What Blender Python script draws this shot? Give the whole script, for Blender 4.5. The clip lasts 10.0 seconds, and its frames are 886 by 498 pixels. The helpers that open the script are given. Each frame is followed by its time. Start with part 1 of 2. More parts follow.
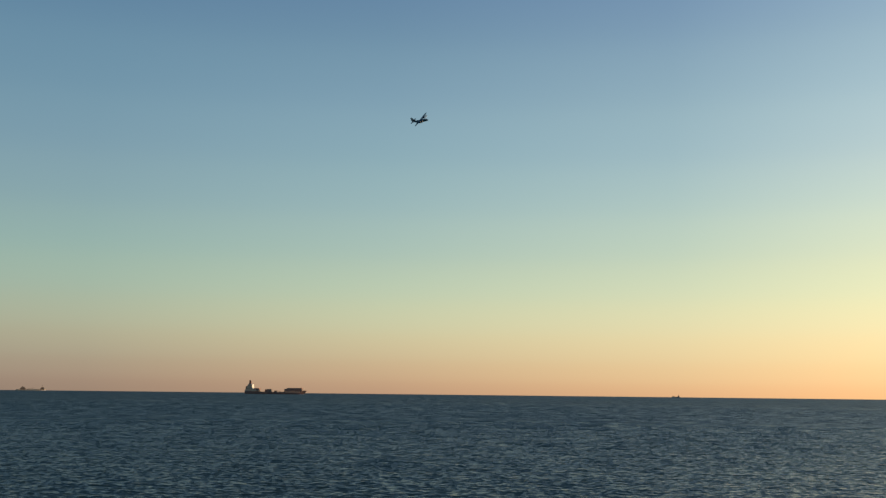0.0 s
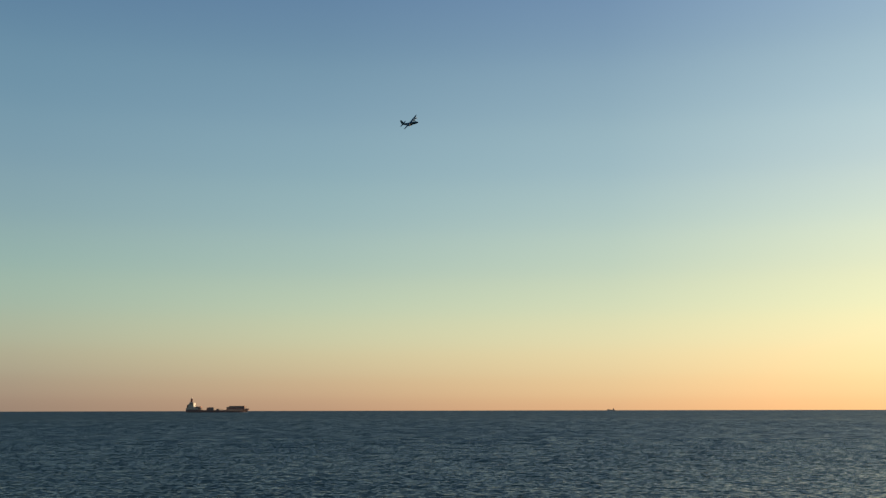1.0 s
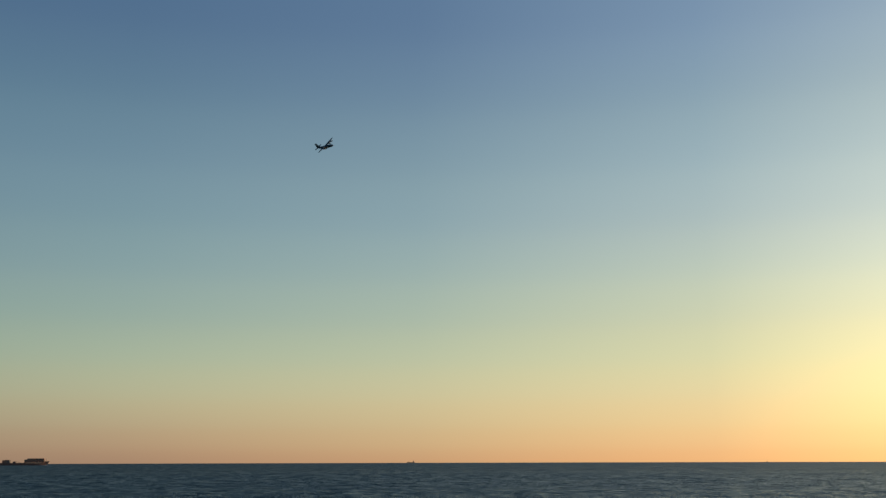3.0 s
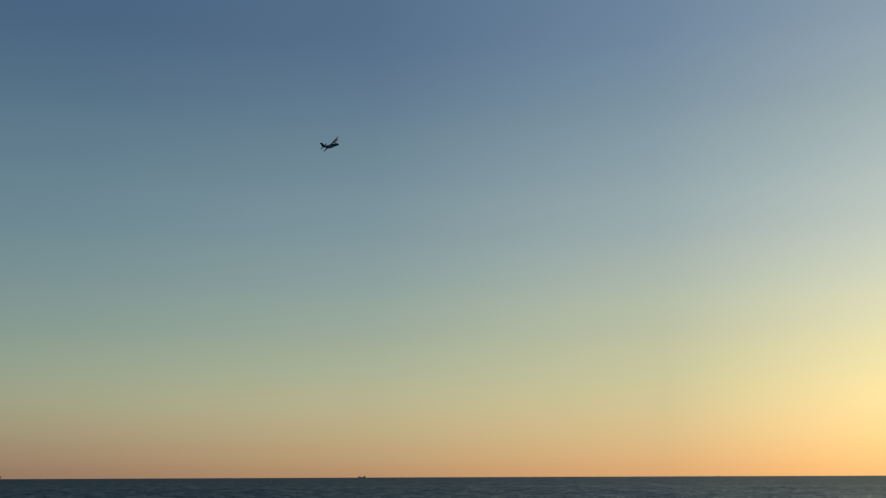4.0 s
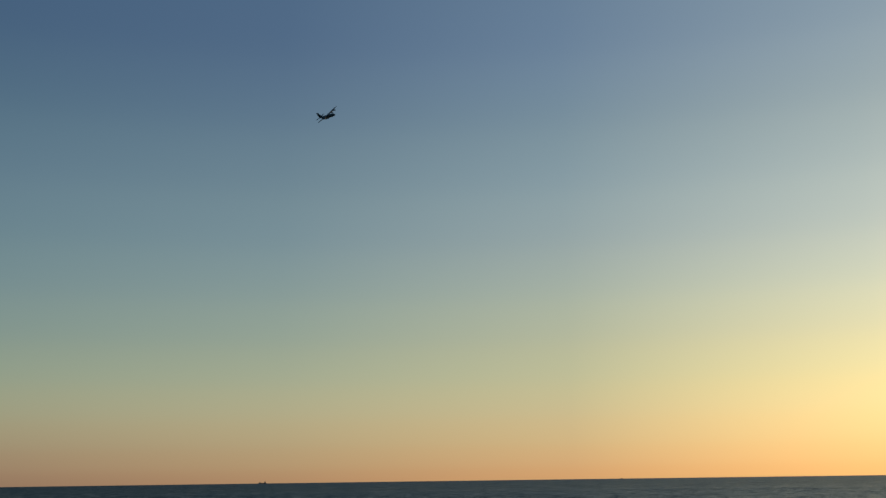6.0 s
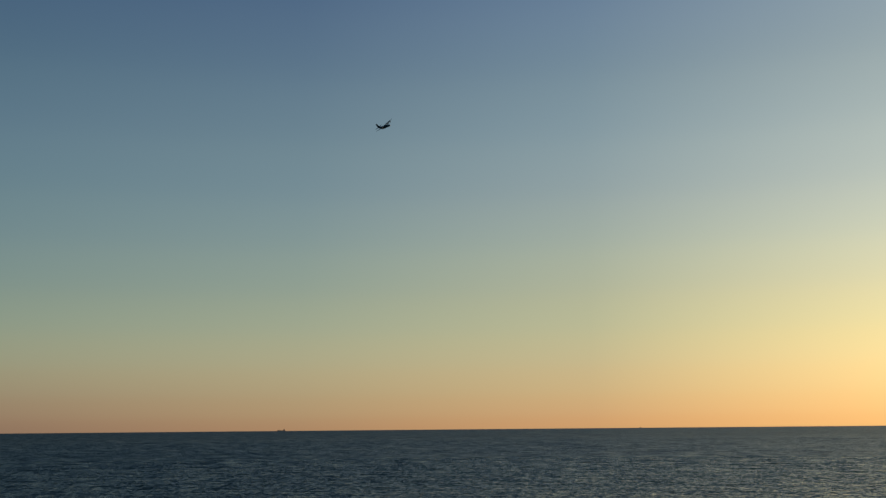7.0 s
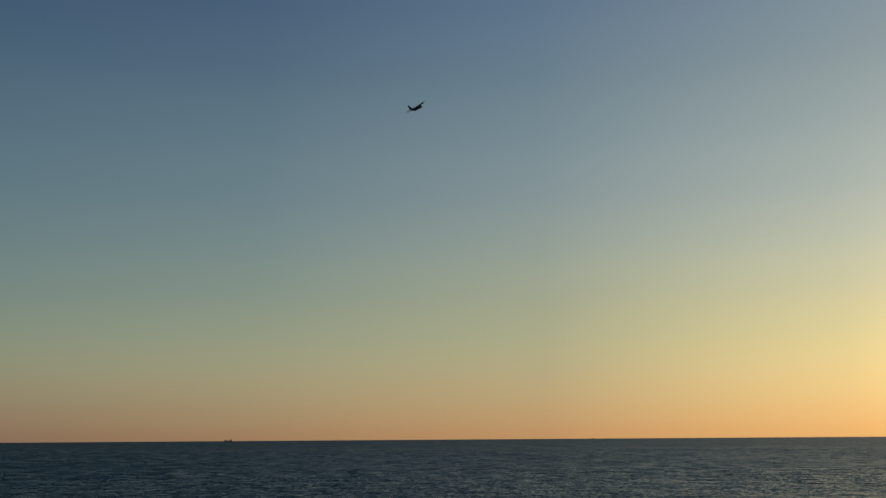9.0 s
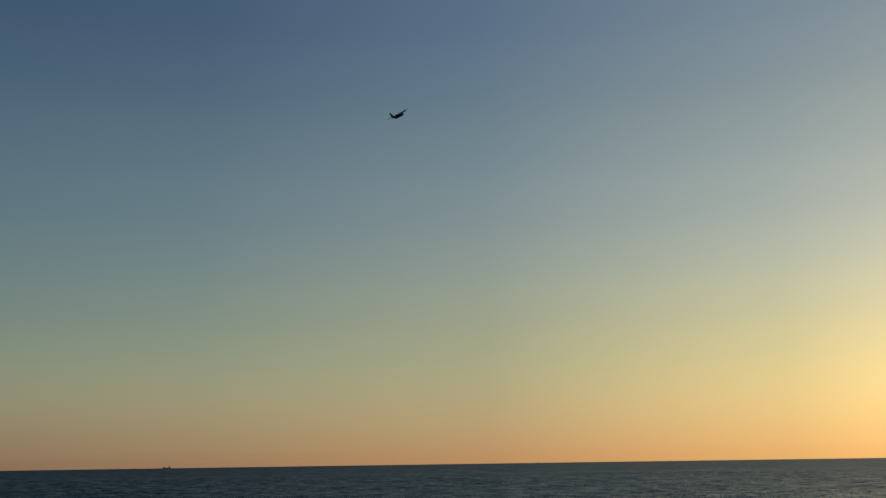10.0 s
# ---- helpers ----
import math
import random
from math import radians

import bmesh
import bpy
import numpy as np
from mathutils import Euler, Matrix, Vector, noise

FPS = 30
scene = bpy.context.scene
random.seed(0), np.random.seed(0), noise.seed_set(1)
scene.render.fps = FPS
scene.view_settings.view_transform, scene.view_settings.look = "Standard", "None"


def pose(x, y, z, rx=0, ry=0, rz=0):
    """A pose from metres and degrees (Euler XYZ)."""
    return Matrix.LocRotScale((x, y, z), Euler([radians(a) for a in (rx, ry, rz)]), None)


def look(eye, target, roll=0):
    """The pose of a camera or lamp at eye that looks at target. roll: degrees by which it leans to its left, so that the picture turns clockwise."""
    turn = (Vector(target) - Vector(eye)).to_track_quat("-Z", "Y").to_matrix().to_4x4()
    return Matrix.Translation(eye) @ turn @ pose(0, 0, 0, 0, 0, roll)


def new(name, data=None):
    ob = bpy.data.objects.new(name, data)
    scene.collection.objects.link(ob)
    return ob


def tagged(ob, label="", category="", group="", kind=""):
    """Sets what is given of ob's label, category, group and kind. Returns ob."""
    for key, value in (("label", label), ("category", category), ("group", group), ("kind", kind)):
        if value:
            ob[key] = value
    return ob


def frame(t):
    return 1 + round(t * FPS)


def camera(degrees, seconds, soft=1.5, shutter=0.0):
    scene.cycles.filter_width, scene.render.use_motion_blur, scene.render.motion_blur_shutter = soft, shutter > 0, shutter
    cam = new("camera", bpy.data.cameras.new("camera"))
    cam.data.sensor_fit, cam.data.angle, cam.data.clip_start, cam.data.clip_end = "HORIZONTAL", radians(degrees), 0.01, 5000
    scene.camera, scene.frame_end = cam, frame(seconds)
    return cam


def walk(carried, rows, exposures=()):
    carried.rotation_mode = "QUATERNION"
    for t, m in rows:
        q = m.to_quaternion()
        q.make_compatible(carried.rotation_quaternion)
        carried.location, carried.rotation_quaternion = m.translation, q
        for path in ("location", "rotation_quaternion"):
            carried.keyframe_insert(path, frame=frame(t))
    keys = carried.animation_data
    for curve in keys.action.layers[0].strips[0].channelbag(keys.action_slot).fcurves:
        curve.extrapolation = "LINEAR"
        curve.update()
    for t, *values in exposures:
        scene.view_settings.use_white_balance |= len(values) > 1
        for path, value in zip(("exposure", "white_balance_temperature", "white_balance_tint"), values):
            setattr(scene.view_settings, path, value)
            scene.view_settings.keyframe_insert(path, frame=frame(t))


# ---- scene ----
EYE_HEIGHT = 7.0
cam = camera(44.0, 10.0, soft=1.4)

# seconds, then the camera's three Euler angles in degrees
TURNS = [
    (0.0, 97.486, -0.627, -0.103),
    (0.5, 97.588, -0.400, -1.361),
    (1.0, 98.302, 0.116, -3.242),
    (1.5, 98.797, 0.329, -6.000),
    (2.0, 99.429, 0.274, -8.492),
    (2.5, 100.364, 0.233, -10.887),
    (3.0, 100.950, 0.148, -13.243),
    (3.2, 101.146, 0.037, -13.968),
    (4.3, 101.753, 0.301, -16.152),
    (4.5, 101.725, 0.269, -16.643),
    (5.0, 101.755, 0.264, -18.320),
    (5.2, 101.908, 0.334, -18.972),
    (6.3, 101.763, 0.824, -20.471),
    (6.5, 100.261, 0.755, -19.526),
    (6.6, 99.460, 0.672, -18.980),
    (6.8, 99.323, 0.639, -19.111),
    (7.0, 99.267, 0.511, -19.343),
    (7.5, 99.622, 0.399, -20.265),
    (8.0, 99.941, 0.462, -21.236),
    (8.5, 99.650, 0.460, -21.601),
    (9.0, 99.780, 0.393, -21.728),
    (9.5, 100.499, 0.433, -22.699),
    (10.0, 101.024, 0.825, -24.565),
]
# seconds, stops, white balance in kelvin
BALANCE = [(0.0, 0.02, 6620), (1.0, 0.02, 6620), (1.5, 0.0, 6620), (2.0, -0.25, 6620), (2.5, -0.32, 6620), (3.0, -0.38, 6600), (4.5, -0.73, 6560), (5.0, -0.73, 6540),
           (5.2, -0.74, 6520), (6.3, -0.86, 6420), (6.5, -0.89, 6380), (7.0, -0.88, 6390), (7.5, -0.91, 6390), (8.0, -1.16, 6390), (8.5, -1.20, 6390), (9.0, -1.16, 6390),
           (9.5, -1.18, 6390), (10.0, -1.23, 6390)]
walk(cam, [(t, pose(0, 0, EYE_HEIGHT, a, b, c)) for t, a, b, c in TURNS], exposures=[(t, stops, kelvin, 10) for t, stops, kelvin in BALANCE])


# ---- sky and sun ----
SUN_AZIMUTH, SUN_HEIGHT = 75.0, 3.5     # degrees: from +y towards +x, above the horizon
SUN_SIDE = (math.sin(radians(SUN_AZIMUTH)), math.cos(radians(SUN_AZIMUTH)), 0.0)


def linear(c):
    """Linear colour from 0 to 255 display values."""
    return tuple((v / 255 / 12.92 if v <= 10 else ((v / 255 + 0.055) / 1.055) ** 2.4) for v in c)


# Dusk sky: bands at an angle from the sun's bearing, each with its colours by the sine of the elevation (above 255: brighter than white)
LEVELS = (0, 0.012, 0.03, 0.055, 0.085, 0.12, 0.16, 0.205, 0.255, 0.31, 0.37, 0.44, 0.6, 1)
BRIGHTEST = 5.0        # the ramps hold the colours as shares of this
SKY = []


def band(angle, *colours):
    SKY.append((angle, colours))


band(108, "136 122 111", "144 132 120", "152 146 131", "157 161 143", "153 171 157", "143 171 165", "132 162 167", "120 153 168", "109 144 165", "98 135 161", "85 120 153", "77 111 147", "59 91 133", "48 73 115")
band(93, "156 134 116", "164 144 124", "170 159 136", "174 175 150", "165 182 163", "152 179 170", "139 169 173", "127 159 173", "115 150 170", "103 139 164", "89 123 156", "82 115 151", "62 94 136", "49 74 116")
band(78, "188 153 124", "197 166 133", "202 182 146", "202 198 162", "190 202 174", "172 194 180", "156 184 184", "141 173 183", "128 161 179", "112 146 170", "96 129 162", "88 121 158", "66 98 141", "51 77 118")
band(63, "225 178 133", "230 192 144", "231 205 157", "228 217 172", "214 219 183", "195 211 189", "178 201 194", "160 188 195", "146 176 190", "128 159 182", "110 141 174", "100 132 168", "73 106 148", "53 79 120")
band(48, "272 208 142", "273 218 153", "270 231 167", "262 240 182", "248 243 193", "233 237 200", "216 229 209", "196 215 213", "178 203 211", "158 186 202", "140 169 197", "126 156 187", "89 121 160", "57 83 123")
band(33, "338 257 157", "344 269 169", "344 284 186", "339 296 203", "322 296 214", "300 287 226", "276 276 238", "249 258 241", "227 242 236", "202 221 224", "180 203 218", "160 186 206", "107 137 172", "62 88 126")
band(18, "423 319 186", "436 337 200", "441 354 217", "439 368 237", "423 367 250", "391 351 262", "352 331 271", "315 307 271", "280 280 259", "246 254 244", "214 230 232", "188 208 217", "120 148 177", "64 90 127")


world = bpy.data.worlds.new("dusk_sky")
scene.world = world
world.use_nodes = True
wt = world.node_tree
wt.nodes.clear()


def sky_ramp(colours, height):
    n = wt.nodes.new("ShaderNodeValToRGB")
    n.color_ramp.interpolation = "CARDINAL"
    el = n.color_ramp.elements
    while len(el) < len(LEVELS):
        el.new(0.5)
    for e, z, c in zip(el, LEVELS, colours):
        e.position, e.color = z, (*[v / BRIGHTEST for v in linear([float(v) for v in c.split()])], 1)
    wt.links.new(height, n.inputs[0])
    return n.outputs[0]


def vector(op, socket, second=None):
    n = wt.nodes.new("ShaderNodeVectorMath")
    n.operation = op
    wt.links.new(socket, n.inputs[0])
    if second is not None:
        n.inputs[1].default_value = second
    return n


coord = wt.nodes.new("ShaderNodeTexCoord")
split = wt.nodes.new("ShaderNodeSeparateXYZ")
wt.links.new(coord.outputs["Generated"], split.inputs[0])
level = vector("MULTIPLY", coord.outputs["Generated"], (1, 1, 0))
facing = vector("DOT_PRODUCT", vector("NORMALIZE", level.outputs[0]).outputs[0], SUN_SIDE)
angle = wt.nodes.new("ShaderNodeMath")
angle.operation = "ARCCOSINE"
wt.links.new(facing.outputs["Value"], angle.inputs[0])
sky = sky_ramp(SKY[0][1], split.outputs[2])
for (far, _), (near, colours) in zip(SKY, SKY[1:]):
    share = wt.nodes.new("ShaderNodeMapRange")
    share.inputs[1].default_value, share.inputs[2].default_value = radians(far), radians(near)
    wt.links.new(angle.outputs[0], share.inputs[0])
    mix = wt.nodes.new("ShaderNodeMix")
    mix.data_type = "RGBA"
    wt.links.new(share.outputs[0], mix.inputs[0])
    wt.links.new(sky, mix.inputs[6])
    wt.links.new(sky_ramp(colours, split.outputs[2]), mix.inputs[7])
    sky = mix.outputs[2]
back = wt.nodes.new("ShaderNodeBackground")
back.inputs[1].default_value = BRIGHTEST
wt.links.new(sky, back.inputs[0])
wt.links.new(back.outputs[0], wt.nodes.new("ShaderNodeOutputWorld").inputs[0])

sun = new("sun", bpy.data.lights.new("sun", "SUN"))
sun.data.energy, sun.data.angle, sun.data.color = 4.5, radians(0.6), (1.0, 0.70, 0.42)
sun.matrix_world = look((0, 0, 0), (-SUN_SIDE[0], -SUN_SIDE[1], -math.tan(radians(SUN_HEIGHT))))


# ---- materials ----
def material(name, colour, roughness=0.5, metallic=0.0, wear=0.25, scale=0.6):
    """A paint with broad stains, fine grain and a little relief, at real size."""
    m = bpy.data.materials.new(name)
    m.use_nodes = True
    nt = m.node_tree
    bsdf = nt.nodes["Principled BSDF"]
    tc = nt.nodes.new("ShaderNodeTexCoord")
    broad, fine = nt.nodes.new("ShaderNodeTexNoise"), nt.nodes.new("ShaderNodeTexNoise")
    broad.inputs["Scale"].default_value, broad.inputs["Detail"].default_value = scale, 4
    fine.inputs["Scale"].default_value, fine.inputs["Detail"].default_value = scale * 9, 5
    both = nt.nodes.new("ShaderNodeMath")
    both.operation = "MULTIPLY"
    for n in (broad, fine):
        nt.links.new(tc.outputs["Object"], n.inputs["Vector"])
    nt.links.new(broad.outputs[0], both.inputs[0])
    nt.links.new(fine.outputs[0], both.inputs[1])
    ramp = nt.nodes.new("ShaderNodeValToRGB")
    a, b = ramp.color_ramp.elements
    a.position, b.position = 0.12, 0.42
    a.color = (*[v * (1 - wear) for v in colour], 1)
    b.color = (*[min(1, v * (1 + wear * 0.4)) for v in colour], 1)
    nt.links.new(both.outputs[0], ramp.inputs[0])
    nt.links.new(ramp.outputs[0], bsdf.inputs["Base Color"])
    bump = nt.nodes.new("ShaderNodeBump")
    bump.inputs["Strength"].default_value, bump.inputs["Distance"].default_value = 0.15, 0.02
    nt.links.new(fine.outputs[0], bump.inputs["Height"])
    nt.links.new(bump.outputs[0], bsdf.inputs["Normal"])
    bsdf.inputs["Roughness"].default_value, bsdf.inputs["Metallic"].default_value = roughness, metallic
    return m


def water_material():
    """Sea water: dark body, clear gloss, ripples at three sizes as small tilts of the surface; the open water farther out is rougher."""
    m = bpy.data.materials.new("sea_water")
    m.use_nodes = True
    nt = m.node_tree
    bsdf = nt.nodes["Principled BSDF"]
    bsdf.inputs["Base Color"].default_value = (0.036, 0.059, 0.041, 1)
    bsdf.inputs["IOR"].default_value = 1.333
    bsdf.inputs["Specular IOR Level"].default_value = 0.27
    tc = nt.nodes.new("ShaderNodeTexCoord")
    geo = nt.nodes.new("ShaderNodeNewGeometry")
    out = nt.nodes.new("ShaderNodeVectorMath")
    out.operation = "LENGTH"
    nt.links.new(tc.outputs["Object"], out.inputs[0])
    rough = nt.nodes.new("ShaderNodeMapRange")
    for i, v in enumerate((80.0, 900.0, 0.24, 0.38), 1):
        rough.inputs[i].default_value = v
    calm = nt.nodes.new("ShaderNodeMapRange")
    for i, v in enumerate((200.0, 2500.0, 1.0, 0.25), 1):
        calm.inputs[i].default_value = v
    open_sea = {}                       # the broad swells rise farther out, the broader the farther
    for size, near, far in ((0.16, 60.0, 250.0), (0.05, 150.0, 450.0), (0.014, 350.0, 900.0)):
        rise = nt.nodes.new("ShaderNodeMapRange")
        for i, v in enumerate((near, far, 0.15, 1.0), 1):
            rise.inputs[i].default_value = v
        nt.links.new(out.outputs["Value"], rise.inputs[0])
        open_sea[size] = rise
    nt.links.new(out.outputs["Value"], rough.inputs[0])
    nt.links.new(out.outputs["Value"], calm.inputs[0])
    nt.links.new(rough.outputs[0], bsdf.inputs["Roughness"])
    steep = nt.nodes.new("ShaderNodeVectorMath")        # the waves' shoreward faces are the steeper, broader ones
    steep.inputs[1].default_value = (0.055, -0.195, 0.0)
    nt.links.new(geo.outputs["Normal"], steep.inputs[0])
    total = steep.outputs[0]
    for size, stretch, tilt, detail in ((0.014, 7.0, 0.4, 2.0), (0.05, 3.5, 0.4, 2.0), (0.16, 1.4, 0.4, 2.0), (0.4, 1.0, 0.25, 2.0), (1.1, 0.8, 0.5, 2.0), (2.0, 0.7, 0.55, 2.0), (3.6, 0.6, 0.9, 3.0)):
        grow = nt.nodes.new("ShaderNodeMapping")
        grow.inputs["Scale"].default_value = (size * stretch, size, size)
        grow.inputs["Rotation"].default_value = (0, 0, radians(12 + 20 * size))
        nt.links.new(tc.outputs["Object"], grow.inputs[0])
        ripple = nt.nodes.new("ShaderNodeTexNoise")
        ripple.noise_dimensions = "2D"
        ripple.inputs["Scale"].default_value, ripple.inputs["Detail"].default_value = 1.0, detail
        nt.links.new(grow.outputs[0], ripple.inputs["Vector"])
        centred = nt.nodes.new("ShaderNodeVectorMath")
        centred.operation = "SUBTRACT"
        centred.inputs[1].default_value = (0.5, 0.5, 0.5)
        nt.links.new(ripple.outputs["Color"], centred.inputs[0])
        lean = nt.nodes.new("ShaderNodeVectorMath")
        lean.operation = "MULTIPLY"
        lean.inputs[1].default_value = (tilt * 0.7, tilt, 0)
        nt.links.new(centred.outputs[0], lean.inputs[0])
        eased = nt.nodes.new("ShaderNodeVectorMath")
        eased.operation = "SCALE"
        nt.links.new(lean.outputs[0], eased.inputs[0])
        if size > 0.5:
            nt.links.new(calm.outputs[0], eased.inputs["Scale"])
        elif size in open_sea:
            nt.links.new(open_sea[size].outputs[0], eased.inputs["Scale"])
        else:
            eased.inputs["Scale"].default_value = 1.0
        added = nt.nodes.new("ShaderNodeVectorMath")
        nt.links.new(total, added.inputs[0])
        nt.links.new(eased.outputs[0], added.inputs[1])
        total = added.outputs[0]
    unit = nt.nodes.new("ShaderNodeVectorMath")
    unit.operation = "NORMALIZE"
    nt.links.new(total, unit.inputs[0])
    nt.links.new(unit.outputs[0], bsdf.inputs["Normal"])
    return m


WATER = water_material()
# The dark hull paint is lightened to stand in for distance haze.
HULL_DARK = material("dark_hull_paint", (0.19, 0.115, 0.10), 0.5)
HULL_RED = material("red_brown_boot_topping", (0.16, 0.05, 0.035), 0.6)
DECK = material("brown_deck_paint", (0.2, 0.12, 0.09), 0.7)
# This buff also holds the shade on the deckhouse's sides.
SHADED_BUFF = material("weathered_shaded_buff_paint", (0.46, 0.38, 0.30), 0.5, wear=0.2)
WHITE = material("weathered_white_paint", (0.78, 0.75, 0.70), 0.45, wear=0.15)
# Far vessels: the haze of distance is mixed into these three paint colours.
HAZE_GREY = material("hazed_grey_paint", (0.55, 0.43, 0.30), 0.6)
HAZE_HOUSE = material("weathered_hazed_brown_deckhouse_paint", (0.20, 0.14, 0.10), 0.6)
HAZE_HULL = material("hazed_brown_hull_paint", (0.27, 0.20, 0.16), 0.6)
GLASS = material("dark_window_glass", (0.02, 0.025, 0.03), 0.08, wear=0.05)
FUNNEL = material("funnel_paint", (0.22, 0.10, 0.06), 0.5)
# Container colours are raised too, with the haze before them painted in.
CARGO = [material("oxide_red_container", (0.32, 0.14, 0.10), 0.6), material("brown_container", (0.27, 0.17, 0.13), 0.6),
         material("slate_blue_container", (0.17, 0.14, 0.13), 0.6)]
FOAM = material("sea_foam", (0.75, 0.76, 0.76), 0.8, wear=0.2, scale=2)
AIR_GREY = material("dark_grey_aircraft_paint", (0.03, 0.095, 0.13), 0.6, wear=0.2)
AIR_DARK = material("sooty_nacelle_paint", (0.03, 0.06, 0.075), 0.5)
BLADE = material("black_propeller_paint", (0.02, 0.02, 0.02), 0.4)


# ---- mesh helpers ----
def part(name, bm, mat, parent, label="", smooth=False):
    """Link a bmesh as one mesh object under a thing or a part."""
    me = bpy.data.meshes.new(name)
    bmesh.ops.recalc_face_normals(bm, faces=bm.faces[:])
    bm.to_mesh(me)
    bm.free()
    me.materials.append(mat)
    if smooth:
        me.polygons.foreach_set("use_smooth", [True] * len(me.polygons))
    ob = new(name, me)
    ob.parent = parent
    if label:
        tagged(ob, label)
    return ob


def box(bm, x0, x1, y0, y1, z0, z1, bevel=0.0, slope=0.0):
    """A box; slope draws its top in at both ends of x."""
    made = bmesh.ops.create_cube(bm, size=1.0)["verts"]
    for v in made:
        top = v.co.z > 0
        x = x0 + (v.co.x + 0.5) * (x1 - x0)
        if top:
            x += slope if v.co.x < 0 else -slope
        v.co = Vector((x, y0 + (v.co.y + 0.5) * (y1 - y0), z0 + (v.co.z + 0.5) * (z1 - z0)))
    if bevel:
        edges = list({e for v in made for e in v.link_edges})
        bmesh.ops.bevel(bm, geom=edges, offset=bevel, segments=2, affect="EDGES")
    return bm


def rod(bm, a, b, r0, r1, sides=8):
    """A tapered rod from a to b."""
    a, b = Vector(a), Vector(b)
    m = Matrix.Translation((a + b) / 2) @ (b - a).to_track_quat("Z", "Y").to_matrix().to_4x4()
    bmesh.ops.create_cone(bm, cap_ends=True, segments=sides, radius1=r0, radius2=r1, depth=(b - a).length, matrix=m)
    return bm


def loft(bm, rings):
    """Skin a closed body over rings of equally many points."""
    rows = [[bm.verts.new(p) for p in ring] for ring in rings]
    n = len(rows[0])
    for r0, r1 in zip(rows, rows[1:]):
        for i in range(n):
            bm.faces.new((r0[i], r0[(i + 1) % n], r1[(i + 1) % n], r1[i]))
    bm.faces.new(rows[0][::-1])
    bm.faces.new(rows[-1])
    return bm


def tube(bm, stations, sides=20):
    """A round body along x: stations of x, height of the axis, half width, half height."""
    return loft(bm, [[(x, w * math.cos(2 * math.pi * i / sides), z + h * math.sin(2 * math.pi * i / sides)) for i in range(sides)]
                     for x, z, w, h in stations])


FOIL = [(0.0, 0.0), (0.03, 0.35), (0.15, 0.75), (0.35, 0.9), (0.65, 0.55), (1.0, 0.03), (1.0, -0.03), (0.65, -0.25), (0.35, -0.4), (0.12, -0.38), (0.03, -0.22)]


def blade_surface(bm, stations, upright=False):
    """A wing or fin over stations of (span position, nose x, chord, thickness, rise)."""
    rings = []
    for s, x, chord, thick, rise in stations:
        ring = []
        for u, v in FOIL:
            a, b = x - u * chord, v * thick
            ring.append((a, b, s) if upright else (a, s, rise + b))
        rings.append(ring)
    return loft(bm, rings)


# ---- the sea ----
def build_sea():
    """One sheet from below the camera to the horizon, finest where the camera looks, with wind waves of many lengths."""
    rng = np.random.default_rng(7)
    az = np.concatenate([np.linspace(-180, -31, 40)[:-1], np.linspace(-31, 53, 1050), np.linspace(53, 180, 34)[1:-1]])
    radii, r = [0.002, 6.0, 16.0, 28.0, 38.0, 44.0], 48.0
    while r < 4950:
        radii.append(r)
        r += 0.3 if r < 150 else 0.3 + (r - 150) / 700 if r < 650 else 1.0 + (r - 650) * 0.06
    radii = np.array(radii + [4950.0])
    a, d = np.meshgrid(np.radians(az), radii)
    gap = np.maximum(np.gradient(radii)[:, None], d * 0.0014)
    x, y = d * np.sin(a), d * np.cos(a)
    z = np.zeros_like(x)
    wind = radians(252)                      # the way the waves run
    gust = 0.85 + 0.14 * np.sin(x * 0.031 + y * 0.017 + 1.0) * np.sin(y * 0.023 - x * 0.011) + 0.07 * np.sin(x * 0.083 - y * 0.05)
    for i in range(64):
        length = 0.55 * (14.0 / 0.55) ** (i / 63)
        k = 2 * math.pi / length
        turn = wind + rng.normal(0, 0.4)
        slope = 0.027 * rng.uniform(0.6, 1.4) * (1.0 if length < 1.6 else (1.6 / length) ** 0.4)
        phase = k * (x * math.cos(turn) + y * math.sin(turn)) + rng.uniform(0, 6.283)
        fade = np.exp(-(k * gap / 2.4) ** 2)
        if length > 2.5:                     # the longer waves rise farther out, off the sheltered shore
            fade = fade * (0.25 + 0.75 * np.clip((d - 80) / 200, 0, 1))
        z += slope / k * fade * (np.sin(phase) - 0.3 * np.cos(2 * phase)) * gust
    rows, cols = x.shape
    verts = np.stack([x, y, z], -1).reshape(-1, 3)
    grid = np.arange(rows * cols).reshape(rows, cols)
    nxt = np.roll(grid, -1, 1)
    quads = np.stack([grid[:-1], grid[1:], nxt[1:], nxt[:-1]], -1).reshape(-1, 4)
    me = bpy.data.meshes.new("water")
    me.vertices.add(len(verts))
    me.vertices.foreach_set("co", verts.astype(np.float32).ravel())
    me.loops.add(quads.size)
    me.loops.foreach_set("vertex_index", quads.astype(np.int32).ravel())
    me.polygons.add(len(quads))
    me.polygons.foreach_set("loop_start", np.arange(0, quads.size, 4, dtype=np.int32))
    me.polygons.foreach_set("use_smooth", np.ones(len(quads), dtype=bool))
    me.update(calc_edges=True)
    me.materials.append(WATER)
    ob = new("water", me)
    return tagged(ob, "choppy dark blue-grey sea at dusk reaching the horizon", "sea", kind="structure")


sea = build_sea()


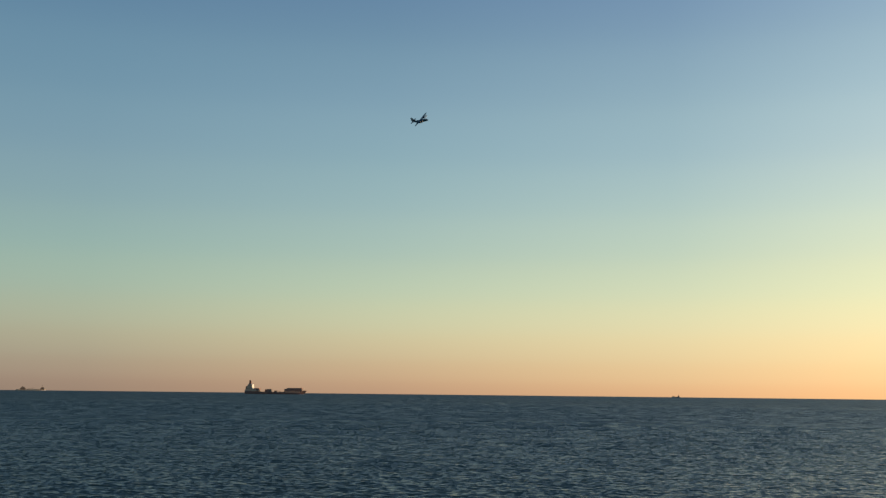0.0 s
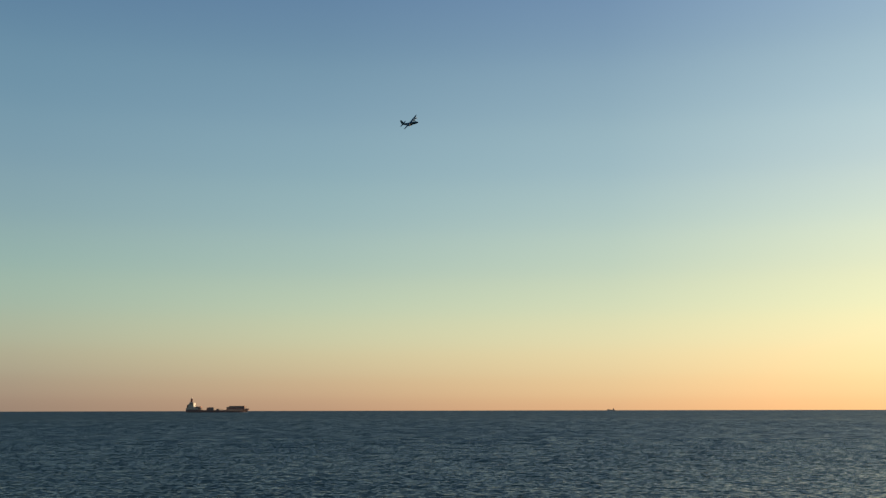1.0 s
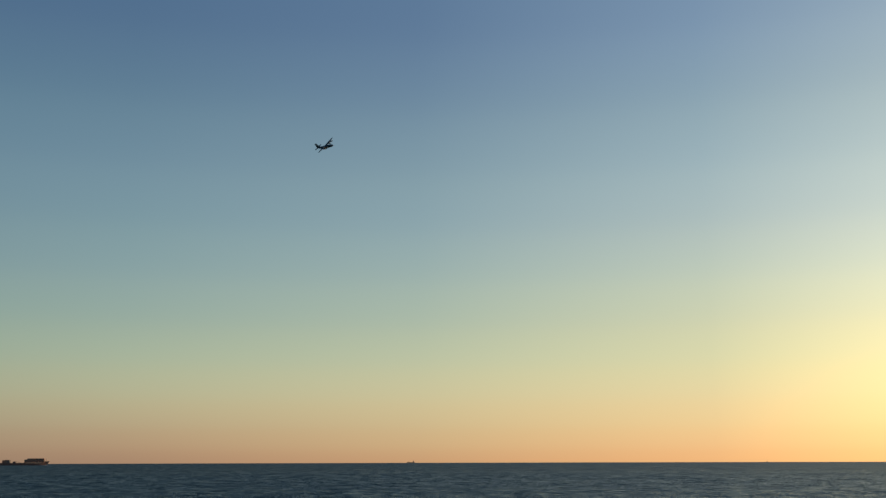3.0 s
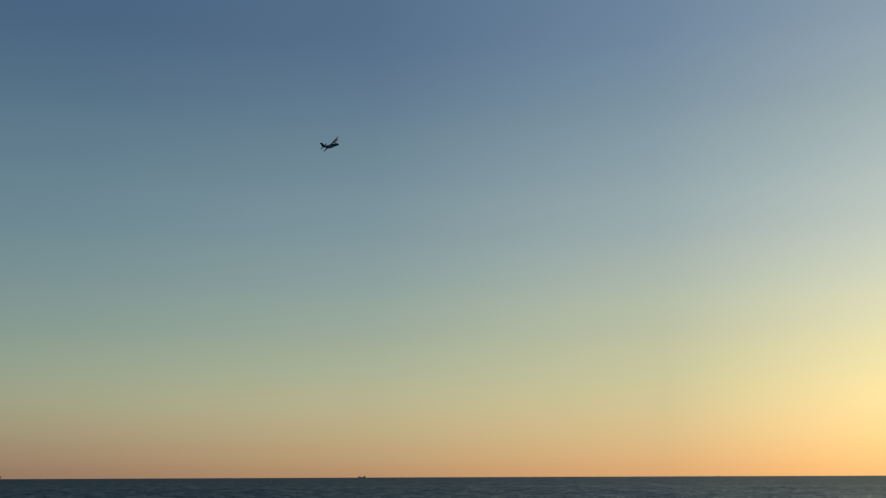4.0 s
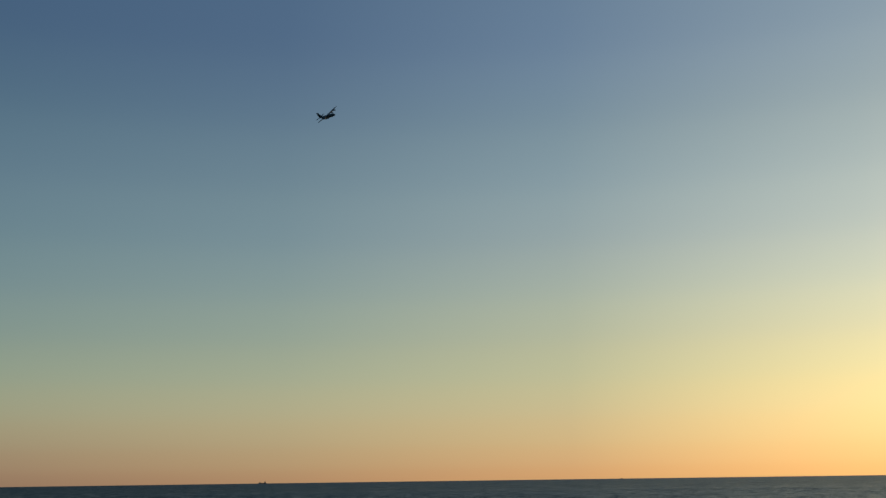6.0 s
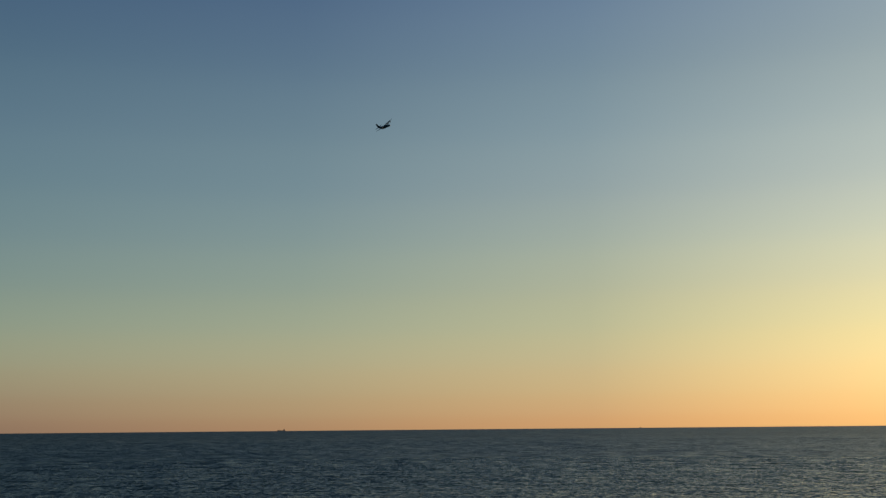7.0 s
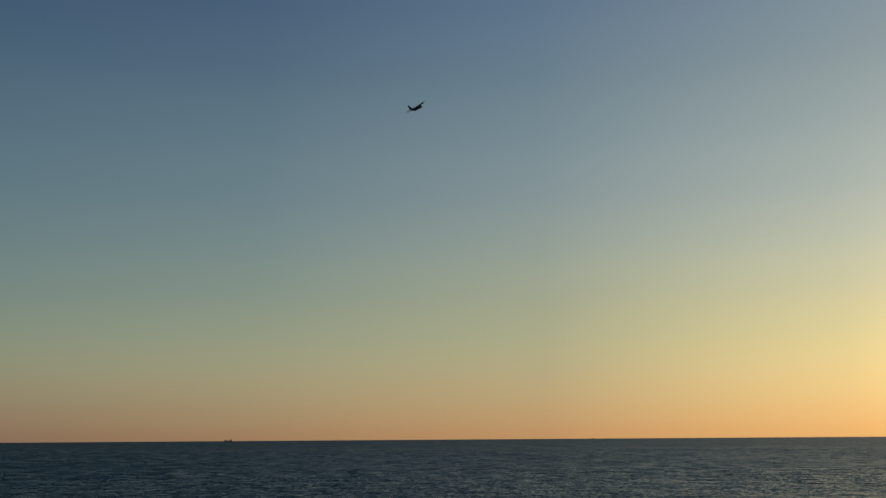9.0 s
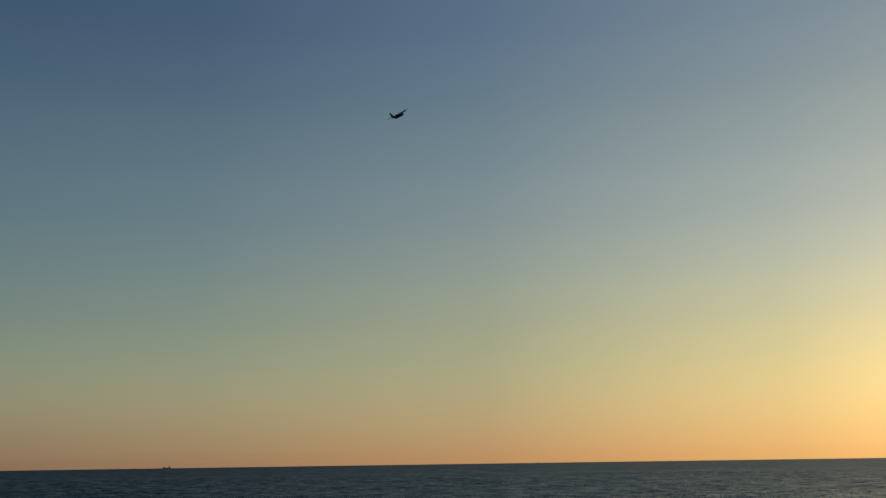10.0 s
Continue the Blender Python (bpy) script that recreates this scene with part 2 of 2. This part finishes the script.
# ---- ships ----
def hull_rings(length, beam, draught, deck, bow_rise, stern_rise):
    """Rings along x for a ship's hull, from stern to bow."""
    rings = []
    for u in np.linspace(-1, 1, 25):
        fine = 1.0 if u < 0.55 else max(0.02, 1 - ((u - 0.55) / 0.45) ** 1.8)
        aft = 1.0 if u > -0.8 else 0.8 + 0.2 * (u + 1) / 0.2
        b = beam / 2 * fine * aft
        top = deck + (bow_rise if u > 0.84 else 0.0) * min(1, (u - 0.84) / 0.05 + 0.3) + (stern_rise if u < -0.72 else 0.0)
        flare = u * length / 2 + (0.03 * length * max(0, (u - 0.8) / 0.2))
        x = u * length / 2 - 0.02 * length * max(0, (u - 0.8) / 0.2)
        low = b * (0.75 if u < 0.8 else 0.4)
        rings.append([(x, -low * 0.7, -draught), (x, -low, -draught * 0.4), (x, -b, 0.3), (flare, -b * 1.03, top),
                      (flare, b * 1.03, top), (x, b, 0.3), (x, low, -draught * 0.4), (x, low * 0.7, -draught)])
    return rings


def build_cargo_ship():
    ship = tagged(new("cargo_ship"), "long dark-hulled cargo ship with white deckhouse aft and stacked deck cargo", "ship")
    part("hull", loft(bmesh.new(), hull_rings(148, 22, 6, 5.4, 3.6, 1.6)), HULL_DARK, ship)
    bm = bmesh.new()
    loft(bm, [[(p[0] * 0.995, p[1] * 1.004, max(-5.0, min(p[2], 0.9))) for p in ring] for ring in hull_rings(148, 22, 6, 5.4, 3.6, 1.6)])
    part("boot_topping", bm, HULL_RED, ship, "red-brown painted band at the waterline")
    part("poop_house", box(bmesh.new(), -74, -44, -9.8, 9.8, 6.6, 11.6, 0.25, 2.0), SHADED_BUFF, ship)
    house = part("deckhouse", box(bmesh.new(), -69, -55.6, -9.5, 9.5, 11.4, 20.0, 0.25, 0.8), SHADED_BUFF, ship, "buff deckhouse of several storeys, shaded sides and sunlit front by paint")
    # Thin slab over the front: its sunlight is put into the paler white.
    part("painted_sunlit_front", box(bmesh.new(), -55.8, -55.2, -9.3, 9.3, 11.5, 23.0, 0.1), WHITE, house, "white front of the deckhouse, its sunlight painted in")
    for z in (14.2, 17.0):
        part("deck_edge", box(bmesh.new(), -69.2, -55.4, -9.9, 9.9, z - 0.12, z + 0.12), WHITE, house)
        for i in range(6):
            y = -7.5 + 3 * i
            part("window", box(bmesh.new(), -55.2, -55.12, y - 0.45, y + 0.45, z - 1.6, z - 0.7), GLASS, house)
        for i in range(4):
            x = -67 + 3.2 * i
            part("window", box(bmesh.new(), x - 0.45, x + 0.45, -9.58, -9.4, z - 1.6, z - 0.7), GLASS, house)
    bridge = part("bridge", box(bmesh.new(), -65.5, -55.8, -11, 11, 20.0, 23.2, 0.2), SHADED_BUFF, ship)
    part("window", box(bmesh.new(), -64.5, -56.8, -11.08, -10.9, 21.4, 22.5), GLASS, bridge, "dark band of bridge windows")
    part("railing", box(bmesh.new(), -65.5, -56, -10.8, -10.7, 23.1, 24.2), WHITE, bridge)
    bm = box(bmesh.new(), -65.2, -59.8, -2.4, 2.4, 23.1, 28.0, 0.2, 0.4)
    box(bm, -64.6, -60.4, -2.0, 2.0, 27.9, 33.0, 0.2)
    rod(bm, (-62.5, 0, 32.8), (-62.5, 0, 36.0), 0.5, 0.35)
    rod(bm, (-62.5, -3.5, 31.5), (-62.5, 3.5, 31.5), 0.25, 0.25)
    mast = part("mast", bm, HULL_RED, ship, "dark red-brown mast house above the bridge")
    part("radar", box(bmesh.new(), -62.8, -62.2, -2.2, 2.2, 34.2, 34.7), WHITE, mast)
    funnel = part("funnel", box(bmesh.new(), -73.5, -69.2, -2.6, 2.6, 11.3, 18.0, 0.3, 0.5), FUNNEL, ship, "dark red-brown funnel behind the deckhouse")
    part("exhaust_pipe", rod(bmesh.new(), (-71.3, 0.8, 17.9), (-71.6, 0.8, 19.4), 0.4, 0.35), HULL_DARK, funnel)
    part("exhaust_pipe", rod(bmesh.new(), (-71.3, -0.8, 17.9), (-71.6, -0.8, 19.0), 0.4, 0.35), HULL_DARK, funnel)
    part("lifeboat", tube(bmesh.new(), [(-76.2, 9.4, 0.3, 0.3), (-75.2, 9.3, 1.2, 1.1), (-72.2, 9.0, 1.3, 1.2), (-70.6, 8.8, 0.4, 0.4)], 10), FUNNEL, ship, "orange-brown enclosed lifeboat at the stern", True)
    # hatches and deck cargo from aft to forward
    for x0, x1, z1 in ((-50, -36, 6.2), (-33, -25, 5.6), (-24.6, -7.6, 5.35), (-6.4, -2, 5.4), (1, 12, 5.4), (14, 24, 5.8)):
        part("hatch_cover", box(bmesh.new(), x0, x1, -8.5, 8.5, 4.3, z1, 0.15), DECK, ship)
    for i in range(2):
        for j in range(3):
            part("container", box(bmesh.new(), -51.5 + 6.6 * i, -45.2 + 6.6 * i, -8.3, 8.3, 6.25 + 2.6 * j, 8.8 + 2.6 * j, 0.06), CARGO[(i + j) % 3], ship)
    for i in range(3):
        part("container", box(bmesh.new(), -24.2 + 5.4 * i, -19.0 + 5.4 * i, -8, 8, 5.3, 12.2 - 0.7 * (i == 0), 0.06, 0.8 if i == 0 else 0.0), CARGO[i], ship)
    part("crane_house", box(bmesh.new(), -1.5, 4.0, -3, 3, 5.3, 8.6, 0.2), DECK, ship)
    part("crane_jib", rod(bmesh.new(), (2, 0, 8.2), (13.5, 0, 6.6), 0.55, 0.3), DECK, ship)
    n = 0
    for i in range(7):
        for j in range(4 if i else 3):
            x = 24.6 + 6.15 * i
            part("container", box(bmesh.new(), x, x + 6.0, -9 + 0.9 * max(0, i - 3), 9 - 0.9 * max(0, i - 3), 5.8 + 2.4 * j, 8.17 + 2.4 * j, 0.06), CARGO[(i * 2 + j + n) % 3], ship)
        n += i
    part("breakwater", box(bmesh.new(), 67.2, 67.8, -6, 6, 6.5, 10.5), HULL_DARK, ship)
    bm = rod(bmesh.new(), (71.5, 0, 8), (71.5, 0, 16.0), 0.4, 0.15)
    rod(bm, (71.5, -1.2, 13), (71.5, 1.2, 13), 0.12, 0.12)
    part("foremast", bm, HAZE_GREY, ship)
    bm = bmesh.new()
    for side in (-1, 1):
        loft(bm, [[(75.5 - 16 * u, side * (1.0 + 10.5 * u ** 0.8 + w), h * (1 - 0.75 * u)) for w, h in ((0, 0.05), (0.6, 0.7), (1.6, 0.3), (2.2, 0.03))] for u in np.linspace(0, 1, 7)])
    part("bow_wave", bm, FOAM, ship, "white foam at the bow")
    return ship


def build_tanker():
    ship = tagged(new("coastal_tanker"), "faint grey-brown coastal tanker low on the far horizon", "ship")
    part("hull", loft(bmesh.new(), hull_rings(106, 16, 4, 2.6, 2.4, 1.5)), HAZE_GREY, ship)
    bm = bmesh.new()
    for side in (-1, 1):
        loft(bm, [[(55 - 20 * u, side * (1.0 + 8 * u ** 0.8 + w), h * (1 - 0.7 * u)) for w, h in ((0, 0.05), (0.8, 1.5), (1.8, 0.7), (2.6, 0.03))] for u in np.linspace(0, 1, 7)])
    part("bow_wave", bm, FOAM, ship, "white foam at the bow")
    house = part("deckhouse", box(bmesh.new(), 33, 48, -6, 6, 2.5, 9.0, 0.2, 1.2), HAZE_HOUSE, ship, "weathered brown deckhouse, dulled by painted haze")
    part("bridge", box(bmesh.new(), 36.5, 46.5, -7, 7, 9.0, 12.6, 0.2, 0.6), HAZE_HOUSE, ship)
    for i in range(5):
        part("window", box(bmesh.new(), 36 + 2.1 * i, 37 + 2.1 * i, -6.06, -6, 6.0, 7.0), GLASS, house)
    mast = part("mast", rod(bmesh.new(), (41, 0, 12.4), (40.5, 0, 20.5), 1.1, 0.5), HAZE_HOUSE, ship)
    part("yard", rod(bmesh.new(), (40.7, -3, 17), (40.7, 3, 17), 0.25, 0.25), HAZE_HOUSE, mast)
    aft = part("aft_house", box(bmesh.new(), -40, -17, -5.5, 5.5, 2.5, 8.0, 0.2, 1.5), HAZE_HOUSE, ship, "weathered brown aft house, dulled by painted haze")
    part("upper_house", box(bmesh.new(), -36, -21, -4.5, 4.5, 8.0, 13.0, 0.2, 1.8), HAZE_HOUSE, ship)
    part("pipe", rod(bmesh.new(), (-30, 0, 12.8), (-30, 0, 17.0), 1.0, 0.8), HAZE_HOUSE, aft)
    part("pipe_rack", box(bmesh.new(), -15, 31, -1.2, 1.2, 2.5, 4.6, 0.1), HAZE_GREY, ship)
    for x in (-11, 1, 14, 24):
        part("hatch", box(bmesh.new(), x, x + 6, -4, 4, 2.5, 5.4, 0.15, 0.4), HAZE_GREY, ship)
    part("derrick_post", rod(bmesh.new(), (8, 0, 2.5), (8, 0, 10.0), 0.5, 0.4), HAZE_HOUSE, ship)
    part("derrick_boom", rod(bmesh.new(), (8, 0, 9.2), (-12, 0, 6.4), 0.5, 0.35), HAZE_HOUSE, ship)
    part("foremast", rod(bmesh.new(), (49, 0, 4), (49, 0, 10), 0.35, 0.15), HAZE_HOUSE, ship)
    return ship


def build_supply_boat():
    boat = tagged(new("supply_boat"), "small dark working vessel with a tall wheelhouse on the far horizon", "ship")
    part("hull", loft(bmesh.new(), hull_rings(32, 8, 2, 2.6, 1.6, 0.3)), HAZE_HULL, boat)
    house = part("wheelhouse", box(bmesh.new(), -13, -8.0, -3, 3, 2.4, 7.6, 0.15, 0.4), HAZE_HULL, boat)
    part("window", box(bmesh.new(), -12.2, -8.9, -3.06, -2.9, 5.9, 6.9), GLASS, house)
    part("mast", rod(bmesh.new(), (-11, 0, 7.4), (-11, 0, 11.5), 0.6, 0.3), HAZE_HULL, boat)
    part("fore_house", box(bmesh.new(), 6, 13.5, -2.6, 2.6, 3.2, 4.7, 0.15, 0.4), HAZE_HULL, boat)
    part("derrick", rod(bmesh.new(), (9.5, 0, 4.5), (9.5, 0, 5.8), 0.3, 0.2), HAZE_HULL, boat)
    return boat


def build_fishing_boat():
    boat = tagged(new("fishing_boat"), "tiny dark fishing boat far off on the horizon", "boat")
    part("hull", loft(bmesh.new(), hull_rings(9, 3, 0.8, 1.2, 0.5, 0.1)), HAZE_HULL, boat)
    part("wheelhouse", box(bmesh.new(), -2.2, 0.8, -1.1, 1.1, 1.1, 2.8, 0.1, 0.3), HAZE_HULL, boat)
    part("mast", rod(bmesh.new(), (-0.7, 0, 2.7), (-0.7, 0, 4.2), 0.12, 0.06), HAZE_HULL, boat)
    return boat


# ---- the aircraft ----
def build_aircraft():
    plane = tagged(new("transport_aircraft"), "dark grey four-engined turboprop transport plane banking in flight", "airplane")
    part("fuselage", tube(bmesh.new(), [(14.9, -0.75, 0.12, 0.12), (14.5, -0.7, 0.65, 0.6), (13.6, -0.5, 1.2, 1.1), (12.2, -0.15, 1.75, 1.65), (10.6, 0.05, 2.1, 2.1), (8.5, 0.1, 2.2, 2.2),
                                        (2.0, 0.1, 2.2, 2.2), (-4.0, 0.15, 2.2, 2.15), (-7.0, 0.55, 2.0, 1.85), (-10.0, 1.1, 1.5, 1.4), (-12.5, 1.6, 0.95, 1.0), (-14.3, 1.95, 0.4, 0.6), (-14.9, 2.05, 0.1, 0.2)], 24),
         AIR_GREY, plane, "", True)
    part("nose_cone", tube(bmesh.new(), [(15.0, -0.78, 0.1, 0.1), (14.62, -0.72, 0.62, 0.58), (13.9, -0.58, 1.1, 1.02)], 20), BLADE, plane, "black radome", True)
    for y0, y1 in ((-1.25, -0.5), (-0.4, 0.4), (0.5, 1.25)):
        part("windscreen", box(bmesh.new(), 12.3, 12.95, y0, y1, 0.95, 1.5, 0.08), GLASS, plane)
    part("wing", blade_surface(bmesh.new(), [(-20.2, 3.3, 2.4, 0.28, 2.85), (-14, 4.0, 3.9, 0.55, 2.6), (-6.5, 4.5, 4.9, 0.8, 2.3), (0, 4.5, 4.9, 0.85, 2.2), (6.5, 4.5, 4.9, 0.8, 2.3), (14, 4.0, 3.9, 0.55, 2.6), (20.2, 3.3, 2.4, 0.28, 2.85)]),
         AIR_GREY, plane, "", True)
    part("tail_fin", blade_surface(bmesh.new(), [(1.8, -6.6, 8.3, 0.35, 0), (3.0, -8.8, 6.3, 0.4, 0), (5.5, -10.4, 4.9, 0.35, 0), (8.6, -12.2, 3.1, 0.2, 0)], True), AIR_GREY, plane, "tall swept tail fin", True)
    for side in (-1, 1):
        part("tailplane", blade_surface(bmesh.new(), [(0.4 * side, -9.8, 4.6, 0.4, 2.1), (8.0 * side, -11.2, 2.4, 0.2, 2.35)]), AIR_GREY, plane, "", True)
        part("wheel_fairing", tube(bmesh.new(), [(5.4, -1.4, 0.1, 0.1), (4.2, -1.4, 0.75, 0.65), (1.5, -1.45, 0.95, 0.85), (-2.8, -1.4, 0.9, 0.8), (-5.4, -1.2, 0.1, 0.1)], 14), AIR_GREY, plane, "", True).location = (0, 2.05 * side, 0)
        part("fuel_tank", tube(bmesh.new(), [(4.6, 0, 0.05, 0.05), (3.8, 0, 0.5, 0.5), (0.5, 0, 0.62, 0.62), (-2.4, 0, 0.4, 0.4), (-3.6, 0, 0.05, 0.05)], 14), AIR_GREY, plane, "", True).location = (0.5, 7.7 * side, 0.95)
        part("pylon", box(bmesh.new(), -0.5, 2.6, 7.6 * side - 0.1, 7.6 * side + 0.1, 1.4, 2.4), AIR_GREY, plane)
    props = []
    for y in (-10.3, -5.0, 5.0, 10.3):
        nacelle = part("engine_nacelle", tube(bmesh.new(), [(7.6, -0.05, 0.42, 0.45), (7.2, -0.1, 0.58, 0.72), (5.6, -0.1, 0.66, 0.85), (3.2, 0.0, 0.62, 0.75), (1.0, 0.1, 0.45, 0.45), (-0.4, 0.15, 0.12, 0.15)], 16),
                       AIR_DARK, plane, "", True)
        nacelle.location = (0, y, 2.1 if abs(y) < 8 else 2.25)
        bm = tube(bmesh.new(), [(0.75, 0, 0.04, 0.04), (0.5, 0, 0.26, 0.26), (0.0, 0, 0.4, 0.4), (-0.15, 0, 0.4, 0.4)], 12)
        for q in range(4):
            c, s = math.cos(q * math.pi / 2), math.sin(q * math.pi / 2)
            loft(bm, [[(a, (r * c) - b * s, (r * s) + b * c) for a, b in ((-0.07, -w), (0.05, -w), (0.07, w), (-0.05, w))]
                      for r, w in ((0.3, 0.12), (0.9, 0.2), (1.7, 0.22), (2.05, 0.14))])
        prop = part("propeller", bm, BLADE, nacelle, "black four-bladed propeller")
        prop.location = (7.75, 0, -0.05)
        props.append(prop)
    return plane, props


cargo_ship, tanker = build_cargo_ship(), build_tanker()
supply_boat, fishing_boat = build_supply_boat(), build_fishing_boat()
aircraft, propellers = build_aircraft()

# seconds, place in metres, Euler angles in degrees
FLIGHT = [
    (0.0, -37.2, 1679.1, 429.5, 43.07, -1.51, -34.96),
    (0.5, 4.2, 1647.6, 431.7, 43.53, -1.20, -37.51),
    (1.0, 42.5, 1614.5, 434.2, 43.93, -0.79, -39.98),
    (1.5, 78.2, 1583.9, 435.6, 44.60, -0.82, -42.54),
    (2.0, 115.5, 1559.5, 438.6, 44.71, -0.93, -44.86),
    (2.5, 151.3, 1534.0, 443.5, 44.88, -0.97, -47.15),
    (3.0, 183.6, 1510.0, 448.5, 45.08, -1.05, -49.38),
    (3.2, 195.7, 1500.0, 450.1, 45.16, -1.10, -50.25),
    (4.3, 264.6, 1439.6, 460.2, 44.76, -0.28, -54.89),
    (4.5, 276.4, 1429.3, 461.6, 44.73, -0.22, -55.75),
    (5.0, 304.6, 1404.3, 466.3, 44.74, -0.08, -57.89),
    (5.2, 313.9, 1389.4, 466.3, 44.86, 0.26, -59.02),
    (6.3, 364.4, 1305.6, 468.9, 44.93, 2.75, -65.16),
    (6.5, 419.7, 1505.0, 473.6, 42.62, 1.42, -65.58),
    (6.6, 447.8, 1621.5, 470.8, 41.75, 0.94, -65.87),
    (6.8, 474.7, 1666.3, 485.2, 41.18, 0.75, -66.35),
    (7.0, 482.1, 1647.0, 486.9, 40.83, 0.69, -67.14),
    (7.5, 500.5, 1598.1, 486.4, 39.90, 0.65, -69.11),
    (8.0, 514.4, 1552.2, 487.1, 38.89, 0.71, -70.92),
    (8.5, 528.9, 1502.1, 487.0, 38.03, 1.04, -73.27),
    (9.0, 540.5, 1453.9, 483.6, 37.08, 1.29, -75.55),
    (9.5, 550.2, 1405.9, 483.8, 36.31, 1.57, -77.86),
    (10.0, 557.6, 1354.9, 481.4, 33.57, 1.62, -80.36),
]


def sail(ship, away, bearing, rate, turn, offset=0.0):
    """Key a ship's straight course: its distance, its bearing at the start and the change of it a second, in radians,
    its turn from a course across the sight line, in degrees, and an offset along the hull in metres."""
    ahead = radians(turn) - bearing
    cross = math.cos(radians(turn))
    rows = []
    for t in (0.0, 10.0):
        gone = away * math.tan(rate * t) / cross + offset
        x = away * math.sin(bearing) + gone * math.cos(ahead)
        y = away * math.cos(bearing) + gone * math.sin(ahead)
        rows.append((t, pose(x, y, 0, 0, 0, math.degrees(ahead))))
    walk(ship, rows)


def motions():
    walk(sea, [(0.0, pose(0, 0, 0)), (10.0, pose(-4.5, -14.0, 0))])
    sail(cargo_ship, 2760, -0.1699, 0.00433, -14, 59.5)
    sail(tanker, 4500, -0.3545, 0.0012, 0, -3)
    sail(supply_boat, 4700, 0.2117, -0.0023, 180, 11)
    sail(fishing_boat, 4800, 0.5135, 0.0, 180)
    walk(aircraft, [(t, pose(*place)) for t, *place in FLIGHT])
    for n, prop in enumerate(propellers):
        walk(prop, [(t / 10, Matrix.Translation((7.75, 0, -0.05)) @ pose(0, 0, 0, -78.0 * t + 20 * n)) for t in range(101)])


motions()
